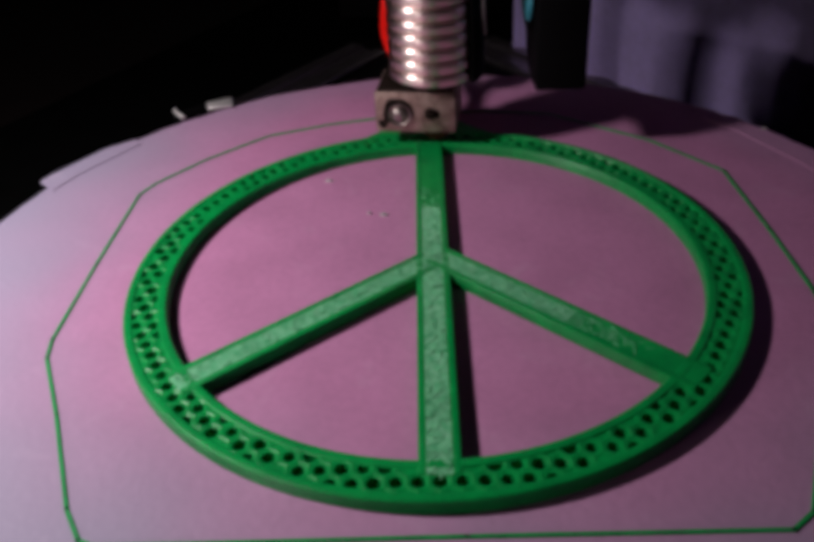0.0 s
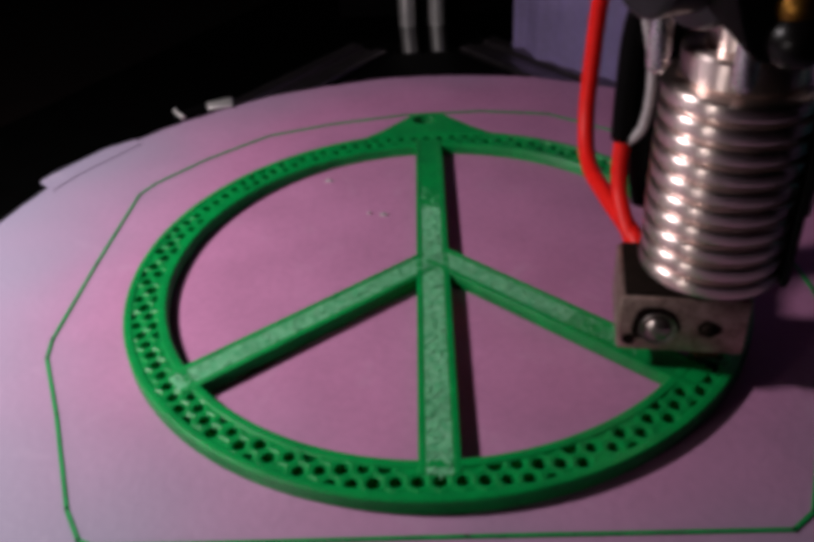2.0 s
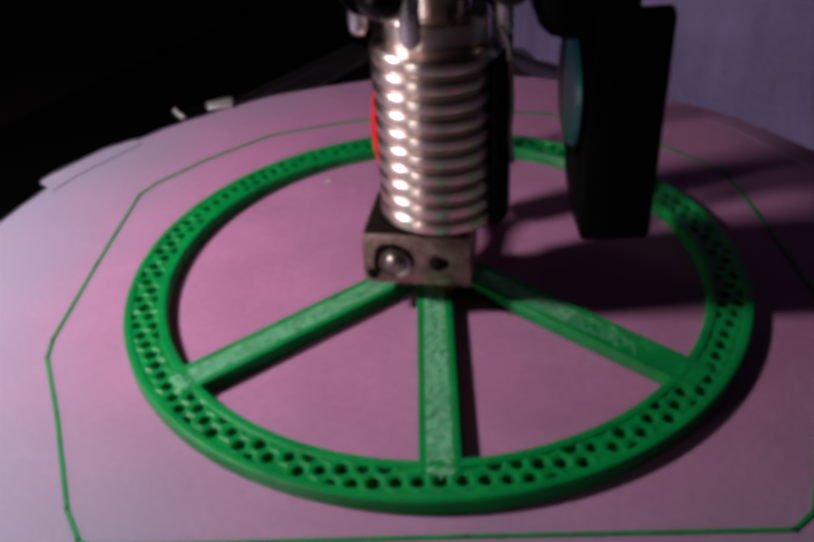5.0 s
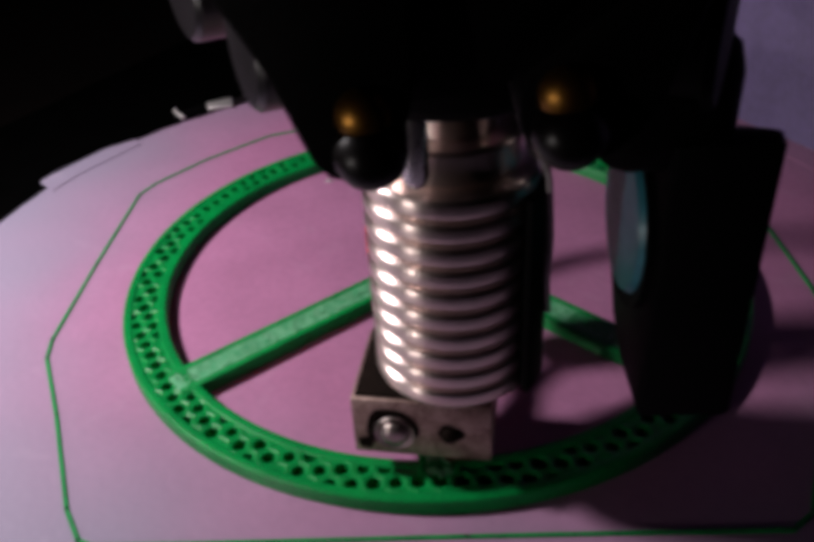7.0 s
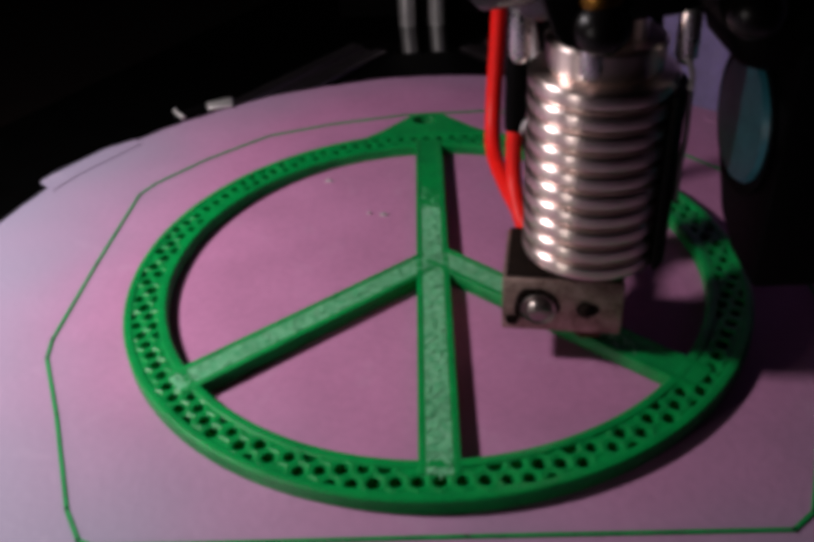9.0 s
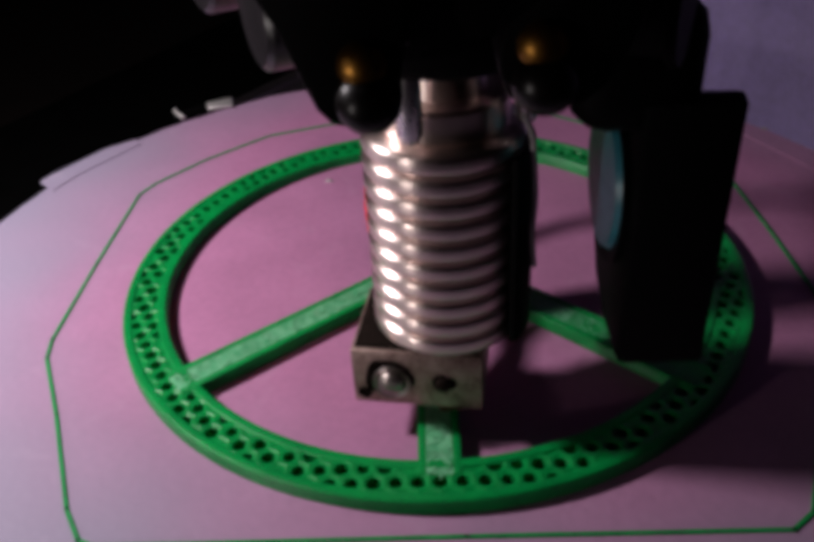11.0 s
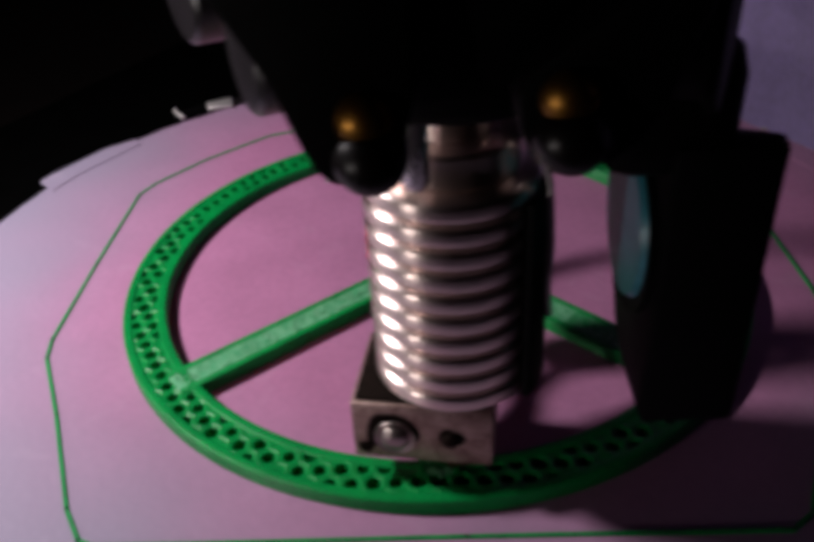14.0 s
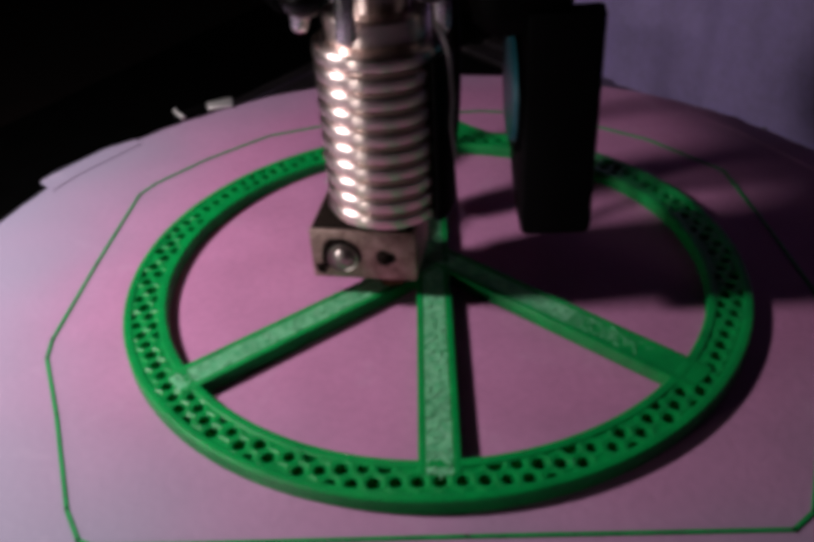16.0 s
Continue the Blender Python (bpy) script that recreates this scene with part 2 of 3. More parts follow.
# ---- printer: base, rails, tower ----
def build_printer():
    base = tagged(new("printer_frame"), "black lacquered printer base with aluminium rails and steel guide rods", "printer frame")
    pts = []
    for k in range(3):
        a = radians(90 + 120 * k)
        for d in (-13, 13):
            pts.append((0.330 * math.cos(a + radians(d)), 0.330 * math.sin(a + radians(d))))
    part("base_plate", prism(pts, -0.060, -0.034, 0.003), BASE, base)
    for sx in (-1, 1):
        a = Vector((sx * 0.0235 - 0.001, 0.2215))
        b = a + 0.16 * Vector((sx * 0.6, -0.8))
        d = (b - a).normalized()
        m = Matrix(((d.x, -d.y, 0, a.x), (d.y, d.x, 0, a.y), (0, 0, 1, 0), (0, 0, 0, 1)))
        bm = box(0, (b - a).length, -0.010, -0.0035, -0.034, -0.0315, 0.0006, m=m)
        box(0, (b - a).length, 0.0035, 0.010, -0.034, -0.0315, 0.0006, bm=bm, m=m)
        box(0, (b - a).length, -0.0036, 0.0036, -0.034, -0.0330, 0, bm=bm, m=m)
        part("rail", bm, RAIL, base, "grey brushed aluminium slotted rail")
    part("cover_plate", prism([(-0.016, 0.2155), (0.014, 0.2155), (0.072, 0.12), (-0.074, 0.12)], -0.034, -0.0332), BLACK, base)
    part("tower", box(-0.041, 0.040, 0.266, 0.300, -0.034, 0.50, 0.002), BLACK, base)
    for x in (-0.0080, 0.0060):
        part("guide_rod", lathe([(0.0040, -0.034), (0.0040, -0.033), (0.0040, 0.50)], 32, at=(x, 0.255, 0)), CLIP, base, "polished steel rod")
    part("carriage_belt", box(-0.0025, 0.0005, 0.2600, 0.2615, -0.034, 0.50), BLACK, base)
    part("plate_ring", lathe([(0.094, -0.034), (0.101, -0.034), (0.101, -0.0052), (0.094, -0.0052), (0.094, -0.034)], 96, closed=False), BLACK, base)
    plate = part("print_plate", lathe([(0.1025, -0.0048), (0.1040, -0.0042), (0.1042, -0.001), (0.1036, -0.0003)], 128), GLASS_EDGE)
    tagged(plate, "round glass print plate under the tape", "print plate")
    # tape skin with a slightly torn rim
    bm = bmesh.new()
    rim = []
    for i in range(220):
        a = 2 * math.pi * i / 220
        r = 0.1042 + 0.0011 * math.sin(a) + 0.0009 * noise.noise(Vector((math.cos(a) * 5, math.sin(a) * 5, 2))) + 0.0006 * noise.noise(Vector((math.cos(a) * 30, math.sin(a) * 30, 7)))
        rim.append((r * math.cos(a), r * math.sin(a)))
    bm = prism(rim, -0.0003, 0.0, 0.0)
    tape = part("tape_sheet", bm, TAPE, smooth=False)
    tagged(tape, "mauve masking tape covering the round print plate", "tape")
    # torn tape ends that stick out past the rim
    for pts, z in (([(-0.0895, 0.050), (-0.0935, 0.0415), (-0.0985, 0.0465), (-0.0970, 0.0500), (-0.0870, 0.0640), (-0.080, 0.0690), (-0.078, 0.066)], 0.00028),
                   ([(0.0745, 0.0715), (0.0815, 0.0665), (0.0925, 0.0445), (0.0990, 0.0250), (0.0955, 0.0235), (0.0885, 0.0405), (0.0790, 0.0590), (0.0735, 0.0660)], 0.00028)):
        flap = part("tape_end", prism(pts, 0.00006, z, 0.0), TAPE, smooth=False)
        tagged(flap, "torn end of mauve tape at the plate's rim", "tape")
    # steel spring clip at the rim
    clip = tagged(new("plate_clip"), "bright steel spring clip on the plate's rim", "clip")
    m = Matrix.Translation((-0.0630, 0.0862, 0)) @ Matrix.Rotation(radians(37), 4, "Z")
    part("clip_jaw", prism_at([(-0.0005, 0.0), (0.0060, -0.0030), (0.0085, 0.0022), (0.0010, 0.0040)], 0.0003, 0.0013, m), CLIP, clip, "bright worn metal tongue")
    part("clip_body", box(-0.0095, 0.0080, 0.0010, 0.0045, -0.0070, 0.0010, 0.0006, m=m), BLACK, clip, "dark steel body")
    part("clip_lever", tube([m @ Vector((-0.0085, -0.001, 0.0009)), m @ Vector((-0.0090, 0.003, 0.0016)), m @ Vector((-0.0080, 0.006, 0.0010))], 0.0006, 8), CLIP, clip)
    # flecks on the tape
    for x, y, r in ((-0.0245, 0.0408, 0.0007), (-0.0107, 0.0237, 0.0007), (-0.0140, 0.0246, 0.0004), (0.0866, 0.0590, 0.0006)):
        bm = bmesh.new()
        bmesh.ops.create_icosphere(bm, subdivisions=2, radius=1.0)
        for v in bm.verts:
            v.co = Vector((v.co.x * r * 1.5, v.co.y * r * 0.8, max(v.co.z, 0) * 0.0006)) * (1 + 0.5 * noise.noise(v.co * 2 + Vector((x * 900, y * 900, 0)))) + Vector((x, y, 0.00002))
        tagged(part("plastic_fleck", bm, WHITE_SLEEVE), "pale scrap of plastic stuck on the tape", "fleck", "flecks on the tape")


build_printer()

# ---- the print ----
R_OUT, R_IN, TOP = 0.0612, 0.0529, 0.0027
LEFT_LEG = ((-0.0026, -0.0006), (-0.785, -0.619))
RIGHT_LEG = ((0.0028, 0.0009), (0.735, -0.678))
HALF = 0.0033


def ring_wall(r0, r1):
    """A low round wall with softly rounded shoulders."""
    c = 0.00055
    arc = [(c * (1 - math.cos(radians(g))), c * (1 - math.sin(radians(g)))) for g in (0, 22, 45, 67, 90)]
    prof = [(r0, 0.0)] + [(r0 + q, TOP - h) for q, h in arc] + [(r1 - q, TOP - h) for q, h in reversed(arc)] + [(r1, 0.0), (r0, 0.0)]
    return lathe(prof, 256, closed=False)


def build_print():
    sign = tagged(new("peace_sign"), "half-finished green plastic peace sign with honeycomb infill, lying on mauve tape", "3d print")
    part("outer_wall", ring_wall(R_OUT - 0.0019, R_OUT), GREEN, sign)
    part("inner_wall", ring_wall(R_IN, R_IN + 0.0020), GREEN, sign)
    part("ring_floor", lathe([(R_IN + 0.0010, 0.0002), (R_IN + 0.0010, 0.0006), (R_OUT - 0.0010, 0.0006), (R_OUT - 0.0010, 0.0002), (R_IN + 0.0010, 0.0002)], 128, closed=False), GREEN, sign)
    # honeycomb between the walls: six-sided cells with a ridge round each sunken hole
    verts, faces = [], []
    p = 0.0033
    side = p / math.sqrt(3)
    rng = random.Random(4)
    for j in range(-24, 25):
        for i in range(-22, 23):
            cx, cy = (i + 0.5 * (j % 2)) * p, j * p * math.sqrt(3) / 2
            r = math.hypot(cx, cy)
            if not R_IN - 0.5 * p < r < R_OUT + 0.5 * p:
                continue
            k = len(verts)
            hollow = R_IN + 0.0017 < r < R_OUT - 0.0017
            hole = 0.00098 + 0.00020 * rng.random()
            dip = 0.00022 + 0.00015 * rng.random()
            for n in range(12):
                g = radians(90 + 30 * n)
                reach = side if n % 2 == 0 else side * math.cos(math.pi / 6)
                x, y = cx + reach * math.cos(g), cy + reach * math.sin(g)
                q = math.hypot(x, y)
                f = min(1, (R_OUT - 0.0008) / q) * max(1, (R_IN + 0.0008) / q)
                hx, hy = cx + hole * math.cos(g), cy + hole * math.sin(g)
                q = math.hypot(hx, hy)
                h = min(1, (R_OUT - 0.0013) / q) * max(1, (R_IN + 0.0013) / q)
                verts.extend(((x * f, y * f, TOP - 0.00012), (hx * h, hy * h, TOP - dip), (hx * h, hy * h, 0.0005)))
            for n in range(12):
                u, v = k + 3 * n, k + 3 * ((n + 1) % 12)
                faces.append((u, v, v + 1, u + 1))
                if hollow:
                    faces.append((u + 1, v + 1, v + 2, u + 2))
            if not hollow:
                faces.append(tuple(k + 3 * n + 1 for n in range(12)))
    ob = raw("infill", verts, faces, GREEN, sign, "green honeycomb of small round cells")
    tagged(ob, kind="stuff")

    def bar(name, start, d, length, seed, back=0.0):
        d = Vector(d)
        m = Matrix(((d.x, -d.y, 0, start[0]), (d.y, d.x, 0, start[1]), (0, 0, 1, 0), (0, 0, 0, 1)))
        for s in (-1, 1):
            y0, y1 = sorted((s * HALF, s * (HALF - 0.0013)))
            part(name + "_wall", box(-back, length, y0, y1, 0, TOP + 0.00002 * seed, 0.00022, m=m), GREEN, sign)
        # the core takes the painted pale sheen as far as split
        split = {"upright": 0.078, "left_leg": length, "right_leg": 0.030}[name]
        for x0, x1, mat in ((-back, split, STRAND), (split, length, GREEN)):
            if x1 > x0:
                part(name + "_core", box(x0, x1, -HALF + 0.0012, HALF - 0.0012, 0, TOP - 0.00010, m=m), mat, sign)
        v, f = [], []
        rng = random.Random(seed)
        w = HALF - 0.0013
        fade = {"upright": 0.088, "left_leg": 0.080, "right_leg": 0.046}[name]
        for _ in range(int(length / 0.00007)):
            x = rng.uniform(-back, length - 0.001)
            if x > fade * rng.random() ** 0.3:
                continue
            y = rng.uniform(-w, w)
            g = radians(rng.choice((-1, 1)) * rng.uniform(30, 62))
            k = rng.uniform(0.0003, 0.0008)
            a = m @ Vector((x - k * math.cos(g), min(max(y - k * math.sin(g), -w), w), 0))
            b = m @ Vector((x + k * math.cos(g), min(max(y + k * math.sin(g), -w), w), 0))
            if (b - a).length > 0.0002:
                strip(v, f, a, b, 0.00016, TOP - 0.0006, TOP - 0.00008 + 0.00020 * rng.random() ** 2, 0.6)
        tagged(raw(name + "_infill", v, f, STRAND, sign, "rough green strands with their sheen painted pale"), kind="stuff")

    bar("upright", (0.0, -R_IN - 0.003), (0.0, 1.0), 2 * R_IN + 0.006, 1)
    bar("left_leg", LEFT_LEG[0], LEFT_LEG[1], 0.0540, 2, 0.003)
    bar("right_leg", RIGHT_LEG[0], RIGHT_LEG[1], 0.0560, 3, 0.003)
    # hanging eye at the top
    pts = [(-0.0170, 0.0580), (-0.0115, 0.0632), (-0.0070, 0.0683), (-0.0042, 0.0716), (-0.0015, 0.0728), (0.0015, 0.0728), (0.0042, 0.0716), (0.0070, 0.0683), (0.0115, 0.0632), (0.0170, 0.0580), (0.0, 0.0606)]
    bm = bmesh.new()
    edges = []
    hole = [(-0.0010 + 0.0031 * math.cos(2 * math.pi * k / 20), 0.0684 + 0.0026 * math.sin(2 * math.pi * k / 20)) for k in range(20)]
    for loop in (pts, hole):
        ring = [bm.verts.new((x, y, 0.0)) for x, y in loop]
        edges += [bm.edges.new((ring[k], ring[(k + 1) % len(ring)])) for k in range(len(ring))]
    bmesh.ops.triangle_fill(bm, edges=edges, use_beauty=True)
    ext = bmesh.ops.extrude_face_region(bm, geom=list(bm.faces))
    bmesh.ops.translate(bm, vec=(0, 0, TOP - 0.0001), verts=[q for q in ext["geom"] if isinstance(q, bmesh.types.BMVert)])
    bmesh.ops.recalc_face_normals(bm, faces=bm.faces)
    part("hanging_eye", bm, GREEN, sign)
    # skirt line laid round the print
    pts = [(-0.0500, -0.0652), (-0.0525, -0.0640), (-0.0561, -0.0583), (-0.0647, -0.0381), (-0.0718, -0.0229), (-0.0727, -0.0176), (-0.0721, 0.0077), (-0.0707, 0.0379), (-0.0680, 0.0432), (-0.0574, 0.0555), (-0.0429, 0.0679), (-0.0263, 0.0735), (-0.0063, 0.0774), (0.0150, 0.0778), (0.0330, 0.0740), (0.0562, 0.0556), (0.0699, 0.0377), (0.0716, 0.0115), (0.0724, -0.0110), (0.0718, -0.0200), (0.0526, -0.0627), (0.0487, -0.0657), (0.0035, -0.0653)]
    v, f = [], []
    for a, b in zip(pts, pts[1:] + pts[:1]):
        ext = (Vector(b) - Vector(a)).normalized() * 0.0003
        strip(v, f, Vector(a) - ext, Vector(b) + ext, 0.00040, 0.0, 0.00030, 0.3)
    skirt = raw("skirt_line", v, f, GREEN)
    tagged(skirt, "thin green extruded skirt line on mauve tape", "skirt line", kind="stuff")


build_print()


# ---- print head ----
def dome(r):
    """Profile of a round stud of that radius, with its shank."""
    return [(r * math.sin(radians(a)) + 0.00005, -r * math.cos(radians(a))) for a in (0, 15, 30, 45, 60, 75, 90)] + [(r, 0.003)]


def build_head():
    """The head with its nozzle's tip at the origin; the camera looks at the block's front."""
    head = tagged(new("hot_end"), "printer hot end with finned aluminium heat sink and black fan", "hot end")
    turn = Matrix.Rotation(-0.15, 4, "Z")
    Z0 = 0.0195
    # finned heat sink
    prof = [(0.0055, Z0 - 0.0003), (0.0092, Z0 - 0.0002)]
    pitch = 0.00322
    for k in range(10):
        z = 0.0214 + k * pitch
        for d, r in ((-0.00145, 0.0102), (-0.00128, 0.0108), (-0.0010, 0.0111), (-0.0006, 0.0112), (0.0006, 0.0112), (0.0010, 0.0111), (0.00128, 0.0108), (0.00145, 0.0102)):
            prof.append((r, z + d))
    zt = 0.0214 + 9 * pitch + 0.0017
    prof += [(0.0085, zt), (0.0089, zt + 0.0004), (0.0089, zt + 0.0040), (0.0084, zt + 0.0045), (0.0058, zt + 0.0046), (0.0058, zt + 0.0105), (0.0080, zt + 0.0106), (0.0080, zt + 0.0140)]
    # the sink stands behind the block's front, close over its top
    set_back = Vector((0, 0.0035, -0.0032))
    part("heat_sink", lathe(prof, 96), ALU, head, "turned aluminium with ten rounded fins").location = set_back
    part("heat_break", lathe([(0.0028, 0.0145), (0.0028, Z0 + set_back.z)], 24, at=(0, set_back.y, 0)), STEEL, head)
    # heater block with cartridge and sensor
    bm = box(-0.0146, 0.0054, -0.0046, 0.0114, 0.0040, 0.0145, 0.0004, m=turn)
    block = part("heater_block", bm, BLOCK, head, "worn aluminium block with brown burnt stains")
    cart = lathe([(0.0030, 0.0002), (0.0029, 0.0006), (0.0021, 0.0003), (0.0020, 0.0008), (0.0015, 0.0013), (0.0006, 0.0015)], 32, axis="Y")
    bmesh.ops.transform(cart, matrix=turn @ Matrix.Translation((-0.0084, -0.00472, 0.0088)) @ Matrix.Rotation(math.pi, 4, "Z"), verts=cart.verts)
    part("heater_cartridge", cart, NICKEL, block, "bright round cartridge end")
    for x, z, r, q in ((-0.0090, 0.0093, 0.0040, 5), (-0.0005, 0.0090, 0.0018, 9), (-0.0128, 0.0062, 0.0012, 3)):
        sb = bmesh.new()
        ring = []
        for k in range(28):
            a = 2 * math.pi * k / 28
            rr = r * (1 + 0.25 * noise.noise(Vector((math.cos(a) * 1.5, math.sin(a) * 1.5, q))))
            ring.append(sb.verts.new(turn @ Vector((x + rr * math.cos(a), -0.00475, z + rr * 0.85 * math.sin(a)))))
        sb.faces.new(ring)
        low = bmesh.ops.extrude_face_region(sb, geom=list(sb.faces))
        bmesh.ops.translate(sb, vec=turn @ Vector((0, 0.0003, 0)), verts=[v for v in low["geom"] if isinstance(v, bmesh.types.BMVert)])
        bmesh.ops.recalc_face_normals(sb, faces=sb.faces)
        part("burnt_patch", sb, SOOT, block, "dark brown burnt residue")
    part("sensor_screw", lathe([(0.0012, 0.0), (0.0012, -0.0007), (0.0008, -0.0010)], 16, axis="Y", at=turn @ Vector((-0.0005, -0.0047, 0.0090))), SOOT, block)
    part("nozzle", lathe([(0.0004, 0.0), (0.0007, 0.0), (0.0022, 0.0018), (0.0034, 0.0018), (0.0034, 0.0041)], 6), TIP, head, "dark brass nozzle")
    part("insulation_pad", box(-0.0140, 0.0048, -0.0040, 0.0108, 0.0144, 0.0152, 0.0003, m=turn), SOOT, block, "dark scorched insulation pad")
    shell = bmesh.new()
    rows = []
    for z in (Z0 + 0.0005, Z0 + 0.0300):
        for r in (0.0114, 0.0124):
            rows.append([shell.verts.new((r * math.cos(radians(-42 + 5 * k)), r * math.sin(radians(-42 + 5 * k)), z)) for k in range(26)])
    for a, b in ((0, 1), (1, 3), (3, 2), (2, 0)):
        for k in range(25):
            shell.faces.new((rows[a][k], rows[a][k + 1], rows[b][k + 1], rows[b][k]))
    for k in (0, 25):
        shell.faces.new((rows[0][k], rows[1][k], rows[3][k], rows[2][k]))
    bmesh.ops.recalc_face_normals(shell, faces=shell.faces)
    part("fan_duct", shell, FAN, head, "black curved duct shell").location = set_back
    # wires to the block
    part("red_wire", tube([(-0.0075, 0.0110, 0.0100), (-0.0092, 0.0160, 0.0140), (-0.0118, 0.0290, 0.0152), (-0.0131, 0.0410, 0.0160), (-0.0126, 0.0490, 0.0225), (-0.0117, 0.0515, 0.0340), (-0.0110, 0.0500, 0.0480), (-0.0098, 0.0400, 0.0640)], 0.0017), RED, head, "thick red wire")
    part("red_wire", tube([(-0.0075, 0.0110, 0.0100), (-0.0100, 0.0170, 0.0145), (-0.0108, 0.0240, 0.0200), (-0.0104, 0.0265, 0.0300)], 0.0015), RED, head, "thick red wire")
    part("cable_loom", tube([(-0.0030, 0.0270, 0.0150), (-0.0045, 0.0290, 0.0280), (-0.0045, 0.0290, 0.0440), (-0.0030, 0.0240, 0.0700)], 0.0046, 14), BLACK, head)
    part("cable", tube([(0.0060, 0.0115, 0.0110), (0.0115, 0.0190, 0.0170), (0.0135, 0.0250, 0.0300), (0.0130, 0.0250, 0.0480), (0.0100, 0.0200, 0.0700)], 0.0011, 10), BLACK, head)
    part("wire_sleeve", tube([(-0.0104, 0.0265, 0.0280), (-0.0103, 0.0270, 0.0380), (-0.0098, 0.0260, 0.0500), (-0.0080, 0.0180, 0.0660)], 0.0021, 12), BLACK, head)
    part("sensor_wire", tube([(-0.0102, 0.0262, 0.0270), (-0.0078, 0.0240, 0.0310), (-0.0072, 0.0232, 0.0390), (-0.0082, 0.0236, 0.0470), (-0.0102, 0.0240, 0.0550), (-0.0100, 0.0200, 0.0640)], 0.0009), WHITE_SLEEVE, head, "pale fibre sleeve")
    part("thermistor_wire", tube([(0.0098, -0.0040, 0.0523), (0.0110, -0.0034, 0.0493), (0.0115, -0.0022, 0.0458), (0.0120, -0.0014, 0.0388), (0.0117, -0.0018, 0.0338), (0.0124, 0.0002, 0.0268)], 0.0004, 8), WHITE_SLEEVE, head, "thin pale kinked wire")
    # carrier: a black body that widens upwards, with two clamp lobes at its front
    carrier = new("carrier")
    carrier.parent = head
    bm = bmesh.new()
    rows = []
    for z, g in ((0.0690, 0.0), (0.0700, 0.10), (0.078, 0.45), (0.095, 1.0), (0.112, 1.1)):
        ring = []
        for k in range(48):
            a = 2 * math.pi * k / 48
            c, n = math.cos(a), math.sin(a)
            q = (abs(c) ** 3 + abs(n) ** 3) ** (-1 / 3)
            rx = 0.0135 + 0.0070 * g if c < 0 else 0.0145 + 0.004 * g
            ry = 0.0235 + 0.003 * g
            ring.append(bm.verts.new((rx * q * c, ry * q * n * (1.0 if n < 0 else 0.8), z)))
        rows.append(ring)
    for a, b in zip(rows, rows[1:]):
        for k in range(48):
            bm.faces.new((a[k], a[(k + 1) % 48], b[(k + 1) % 48], b[k]))
    bm.faces.new(list(reversed(rows[0])))
    bm.faces.new(rows[-1])
    part("carrier_body", bm, BLACK, carrier)
    # unseen plate added to shade the hanging sheet and the tape's right side
    part("shade_plate", box(-0.030, 0.028, 0.018, 0.050, 0.0605, 0.0725, 0.004), BLACK, carrier)
    part("clamp_collar", lathe([(0.0062, 0.0600), (0.0126, 0.0606), (0.0135, 0.0620), (0.0135, 0.0715)], 48), BLACK, carrier)
    # two upright brackets with rounded feet, each with a brass ball stud over a black one
    upright = Matrix(((1, 0, 0, 0), (0, 0, -1, 0), (0, 1, 0, 0), (0, 0, 0, 1)))
    for outline, x, z in (([(-0.0220, 0.0850), (-0.0183, 0.0780), (-0.0150, 0.0718), (-0.0131, 0.0664), (-0.0122, 0.0641), (-0.0110, 0.0627), (-0.0092, 0.0622), (-0.0074, 0.0628), (-0.0056, 0.0645), (-0.0042, 0.0670), (-0.0034, 0.0710), (-0.0030, 0.0850)], -0.0076, 0.0680),
                          ([(0.0150, 0.0800), (0.0120, 0.0765), (0.0050, 0.0713), (0.0045, 0.0690), (0.0047, 0.0668), (0.0056, 0.0646), (0.0074, 0.0634), (0.0100, 0.0632), (0.0126, 0.0638), (0.0146, 0.0655), (0.0165, 0.0690), (0.0200, 0.0800)], 0.0085, 0.0691)):
        bm = prism(outline, 0.0120, 0.0275, 0.0006)
        bmesh.ops.transform(bm, matrix=upright, verts=bm.verts)
        bracket = part("clamp_bracket", bm, BLACK, carrier)
        part("ball_stud", lathe(dome(0.0024), 32, axis="Y", at=(x, -0.0272, z + 0.0004)), BRASS, bracket, "round brass ball stud")
        part("socket_cap", lathe(dome(0.0031), 32, axis="Y", at=(x + 0.0003, -0.0276, z - 0.0029)), CAP, bracket, "glossy black round cap")
    for x, y, z in ((-0.0126, -0.0010, 0.0540), (0.0105, -0.0045, 0.0540), (-0.0042, -0.0112, 0.0548)):
        part("clamp_screw", lathe([(0.0003, -0.0020), (0.0011, -0.0016), (0.0016, -0.0006), (0.0016, 0.0080)], 20, at=Vector((x, y, z + 0.0010)) + set_back), STEEL, carrier, "small bright screw")
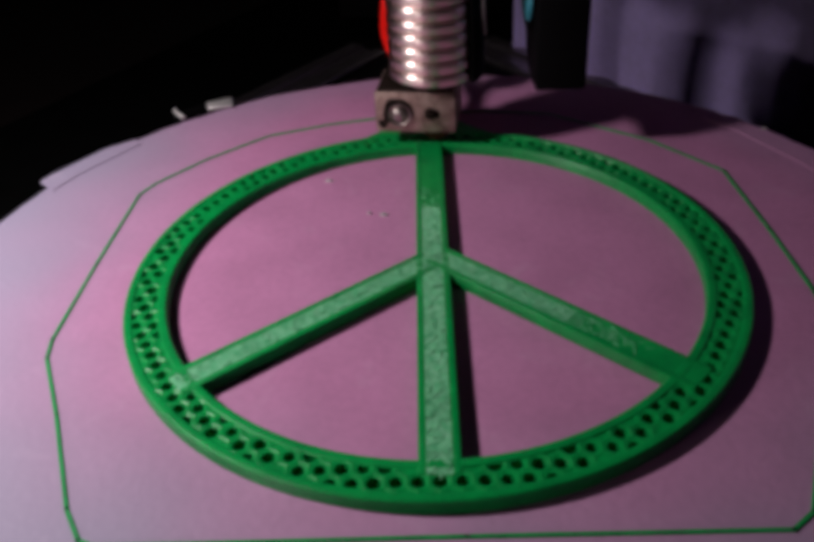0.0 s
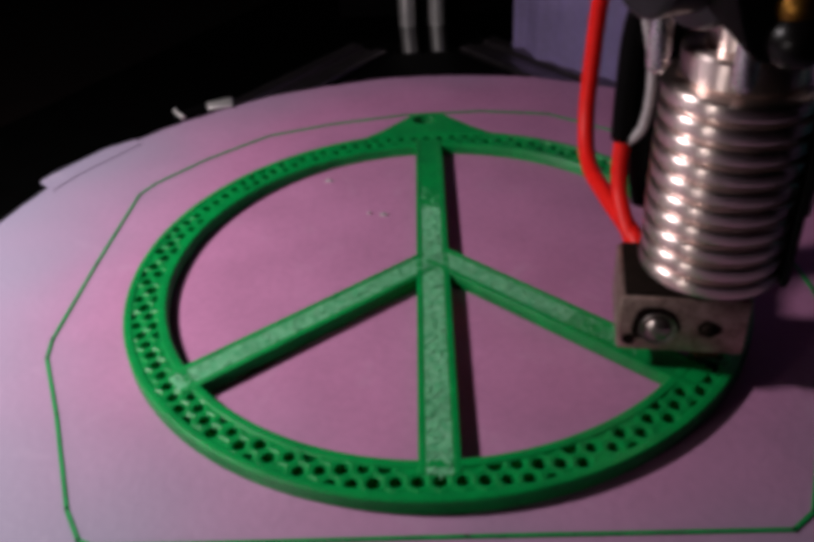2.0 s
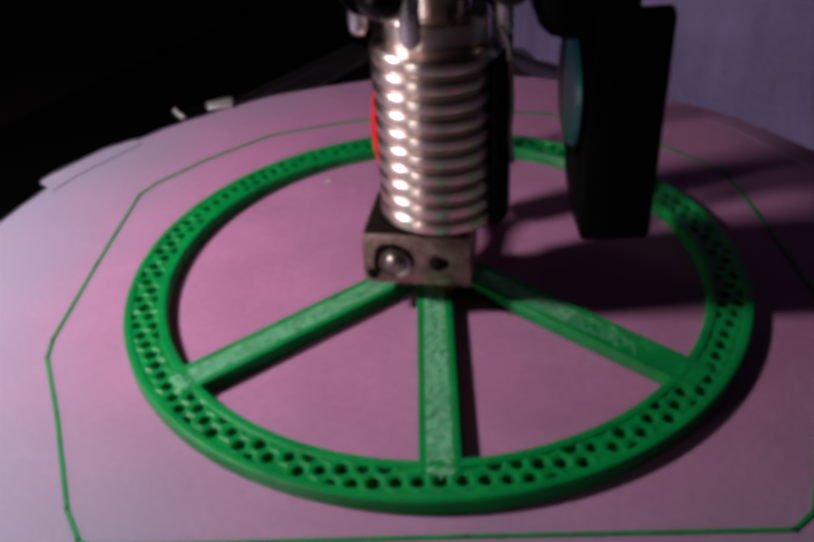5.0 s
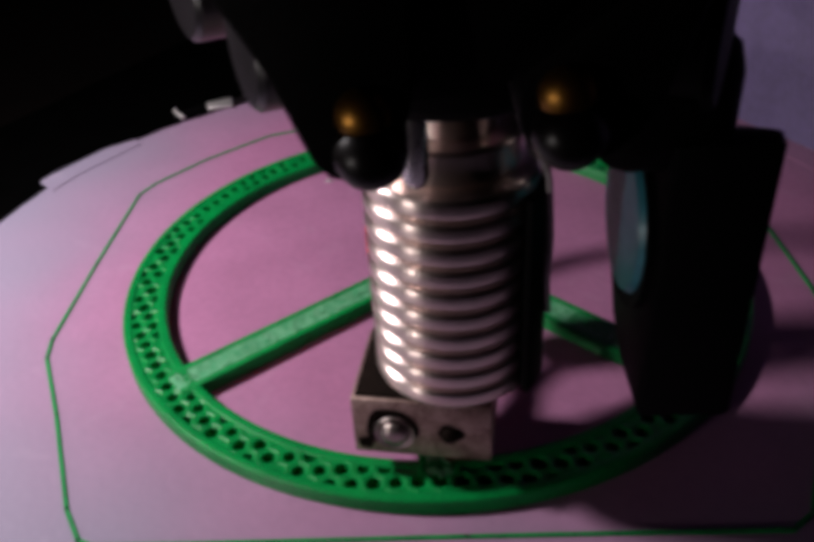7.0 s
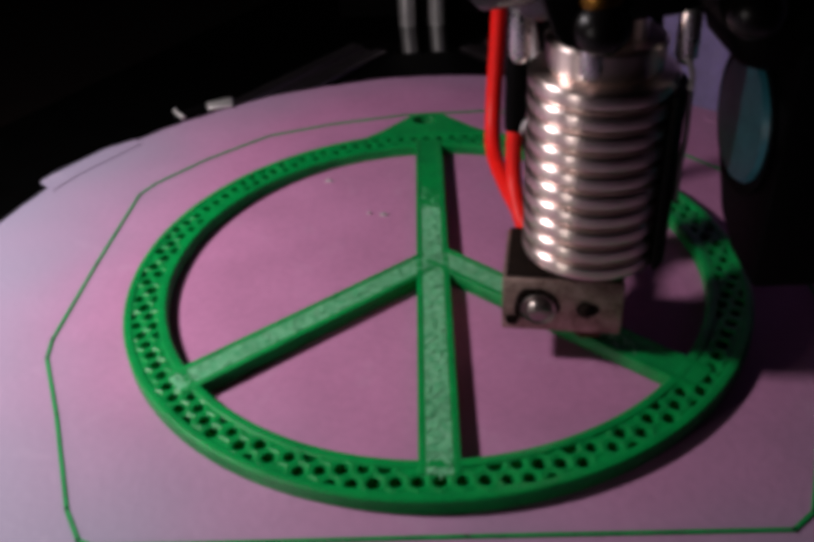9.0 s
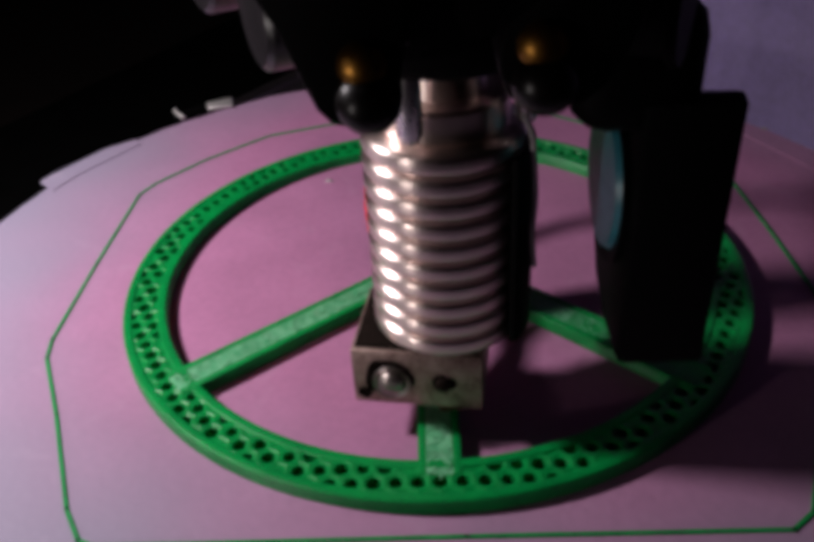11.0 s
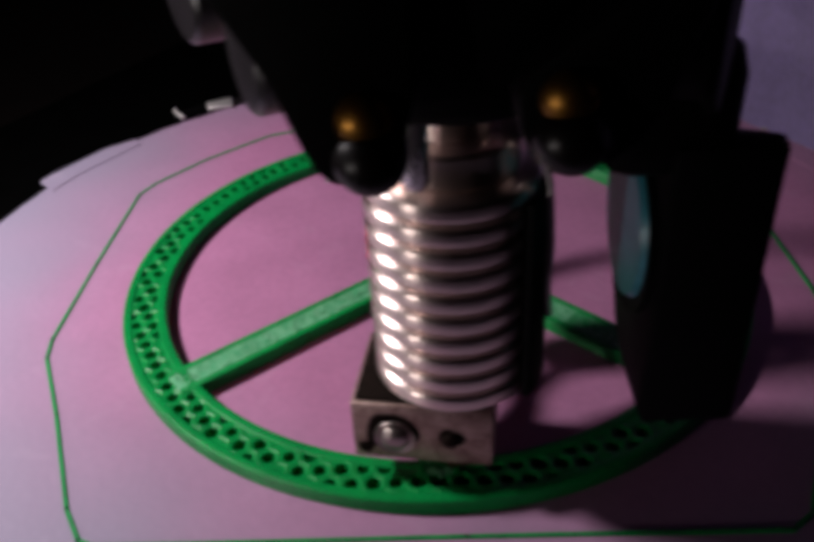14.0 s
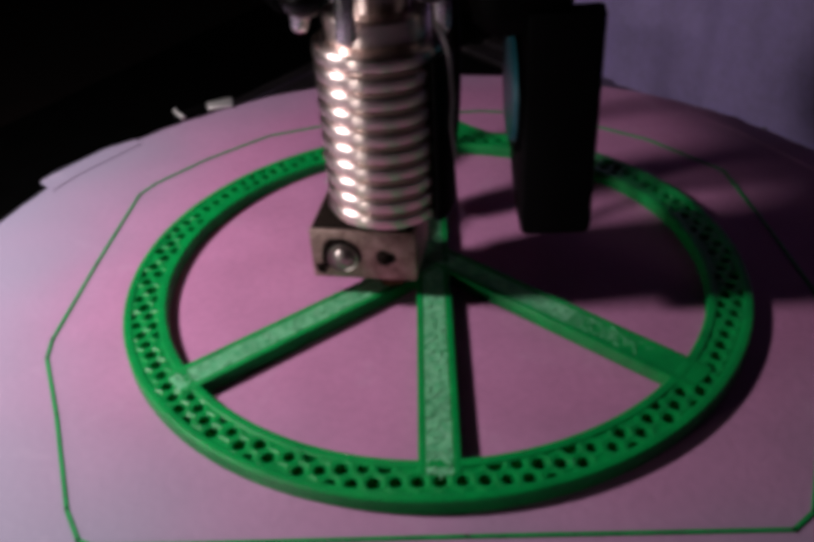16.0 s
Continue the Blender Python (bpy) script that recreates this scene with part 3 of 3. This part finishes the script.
    # flanged joint barrels and the arms that rise from them to the three towers
    for x, y, yaw, tower in ((-0.0130, -0.0095, 24, 210), (-0.0240, 0.0120, 30, 210), (0.0185, -0.0095, -24, 330), (0.0195, 0.0120, -30, 330), (-0.0180, 0.0420, 0, 90), (0.0180, 0.0420, 0, 90)):
        q = Vector((x, y, 0.0690))
        if tower == 210:
            prof = [(0.0030, -0.0078), (0.0056, -0.0076), (0.0062, -0.0070), (0.0064, -0.0010), (0.0082, -0.0006), (0.0087, 0.0002), (0.0082, 0.0010), (0.0066, 0.0014), (0.0066, 0.0058), (0.0080, 0.0064), (0.0080, 0.0074), (0.0030, 0.0080)]
        else:
            prof = [(0.0030, -0.0078), (0.0078, -0.0076), (0.0084, -0.0070), (0.0084, -0.0058), (0.0070, -0.0050), (0.0068, 0.0062), (0.0080, 0.0068), (0.0076, 0.0078), (0.0030, 0.0080)]
        jb = lathe(prof, 48, axis="X")
        bmesh.ops.transform(jb, matrix=Matrix.Translation(q) @ Matrix.Rotation(radians(yaw), 4, "Z"), verts=jb.verts)
        part("joint_barrel", jb, BLACK if tower == 330 else GREY, carrier, "dark flanged nylon joint")
        a = radians(tower)
        reach = 0.015 if tower == 330 else 0.085
        tip = q + Vector((reach * math.cos(a), reach * math.sin(a), 0.20))
        part("arm", tube([q + (tip - q) * 0.03, q + (tip - q) * 0.5, tip], 0.0038, 12, 2), BLACK, carrier)
    # fan at the side of the heat sink
    bm = prism([(-0.0090, 0.0158), (0.0020, 0.0158), (0.0090, 0.0190), (0.0150, 0.0275), (0.0175, 0.0340), (0.0175, 0.0430), (0.0120, 0.0475), (-0.0070, 0.0555), (-0.0090, 0.0548)], 0.0232, 0.0355, 0.0010)
    bmesh.ops.transform(bm, matrix=Matrix(((0, 0, 1, 0), (1, 0, 0, 0), (0, 1, 0, 0), (0, 0, 0, 1))), verts=bm.verts)
    fan = part("fan_housing", bm, FAN, head)
    part("fan_rim", lathe([(0.0108, -0.0004), (0.0120, -0.0006), (0.0120, 0.0004), (0.0108, 0.0004)], 48, axis="X", at=(0.0230, 0.0045, 0.0385)), FAN, fan)
    part("fan_label", lathe([(0.0003, -0.0012), (0.0096, -0.0012), (0.0104, 0.0)], 48, axis="X", at=(0.0230, 0.0045, 0.0385)), TEAL, fan, "teal foil disc")
    part("fan_bracket", box(0.0150, 0.0310, -0.0085, 0.0120, 0.0500, 0.0665, 0.0045, 3), BLACK, head)
    return head


HEAD = build_head()


# ---- what moves ----
def motions():
    """The nozzle draws the sectors of the sign: seconds and place in millimetres; bent runs follow the ring."""
    stops = [(0.0, 2.2, 56.0, 0), (0.5, 2.5, 27.6, 0), (0.92, 2.5, 5.3, 0), (1.0, 5.9, 2.8, 0), (1.5, 26.2, -15.0, 0), (2.0, 45.0, -31.1, 0), (2.5, 55.4, -6.8, 1), (3.0, 53.3, 21.2, 1),
             (3.5, 38.1, 43.7, 1), (4.0, 16.0, 56.4, 1), (4.2, 5.6, 58.4, 1), (4.3, 2.2, 58.6, 0), (4.8, 2.2, -5.0, 0), (6.3, 2.2, -38.1, 0), (6.5, 2.3, -42.5, 0), (6.97, 2.3, -52.3, 0),
             (7.5, 18.1, -49.0, 1), (8.0, 31.0, -42.2, 1), (8.33, 38.3, -35.6, 1), (8.5, 36.0, -33.4, 0), (9.0, 26.6, -24.8, 0), (9.2, 22.3, -21.4, 0), (10.25, 2.2, -3.2, 0), (11.23, 2.2, -53.3, 0),
             (11.5, 17.1, -50.6, 1), (11.98, 39.4, -36.6, 1), (12.5, 20.4, -19.5, 0), (12.97, 2.0, -3.3, 0), (13.5, 2.0, -32.1, 0), (13.97, 2.0, -53.2, 0), (14.5, 27.5, -46.3, 1),
             (14.80, 39.3, -36.4, 1), (15.0, 33.1, -29.9, 0), (15.5, 12.2, -11.9, 0), (15.76, 2.0, -3.2, 0), (16.0, -7.6, -6.9, 0)]
    rows = []
    for (t0, x0, y0, _), (t1, x1, y1, bent) in zip(stops, stops[1:]):
        n = max(1, round((t1 - t0) / 0.1))
        for k in range(n):
            f = k / n
            x, y = x0 + (x1 - x0) * f, y0 + (y1 - y0) * f
            if bent:
                r = math.hypot(x0, y0) * (1 - f) + math.hypot(x1, y1) * f
                g = r / math.hypot(x, y)
                x, y = x * g, y * g
            rows.append((t0 + (t1 - t0) * f, pose(x / 1000, y / 1000, TOP)))
    rows.append((16.0, pose(stops[-1][1] / 1000, stops[-1][2] / 1000, TOP)))
    walk(HEAD, rows)


motions()
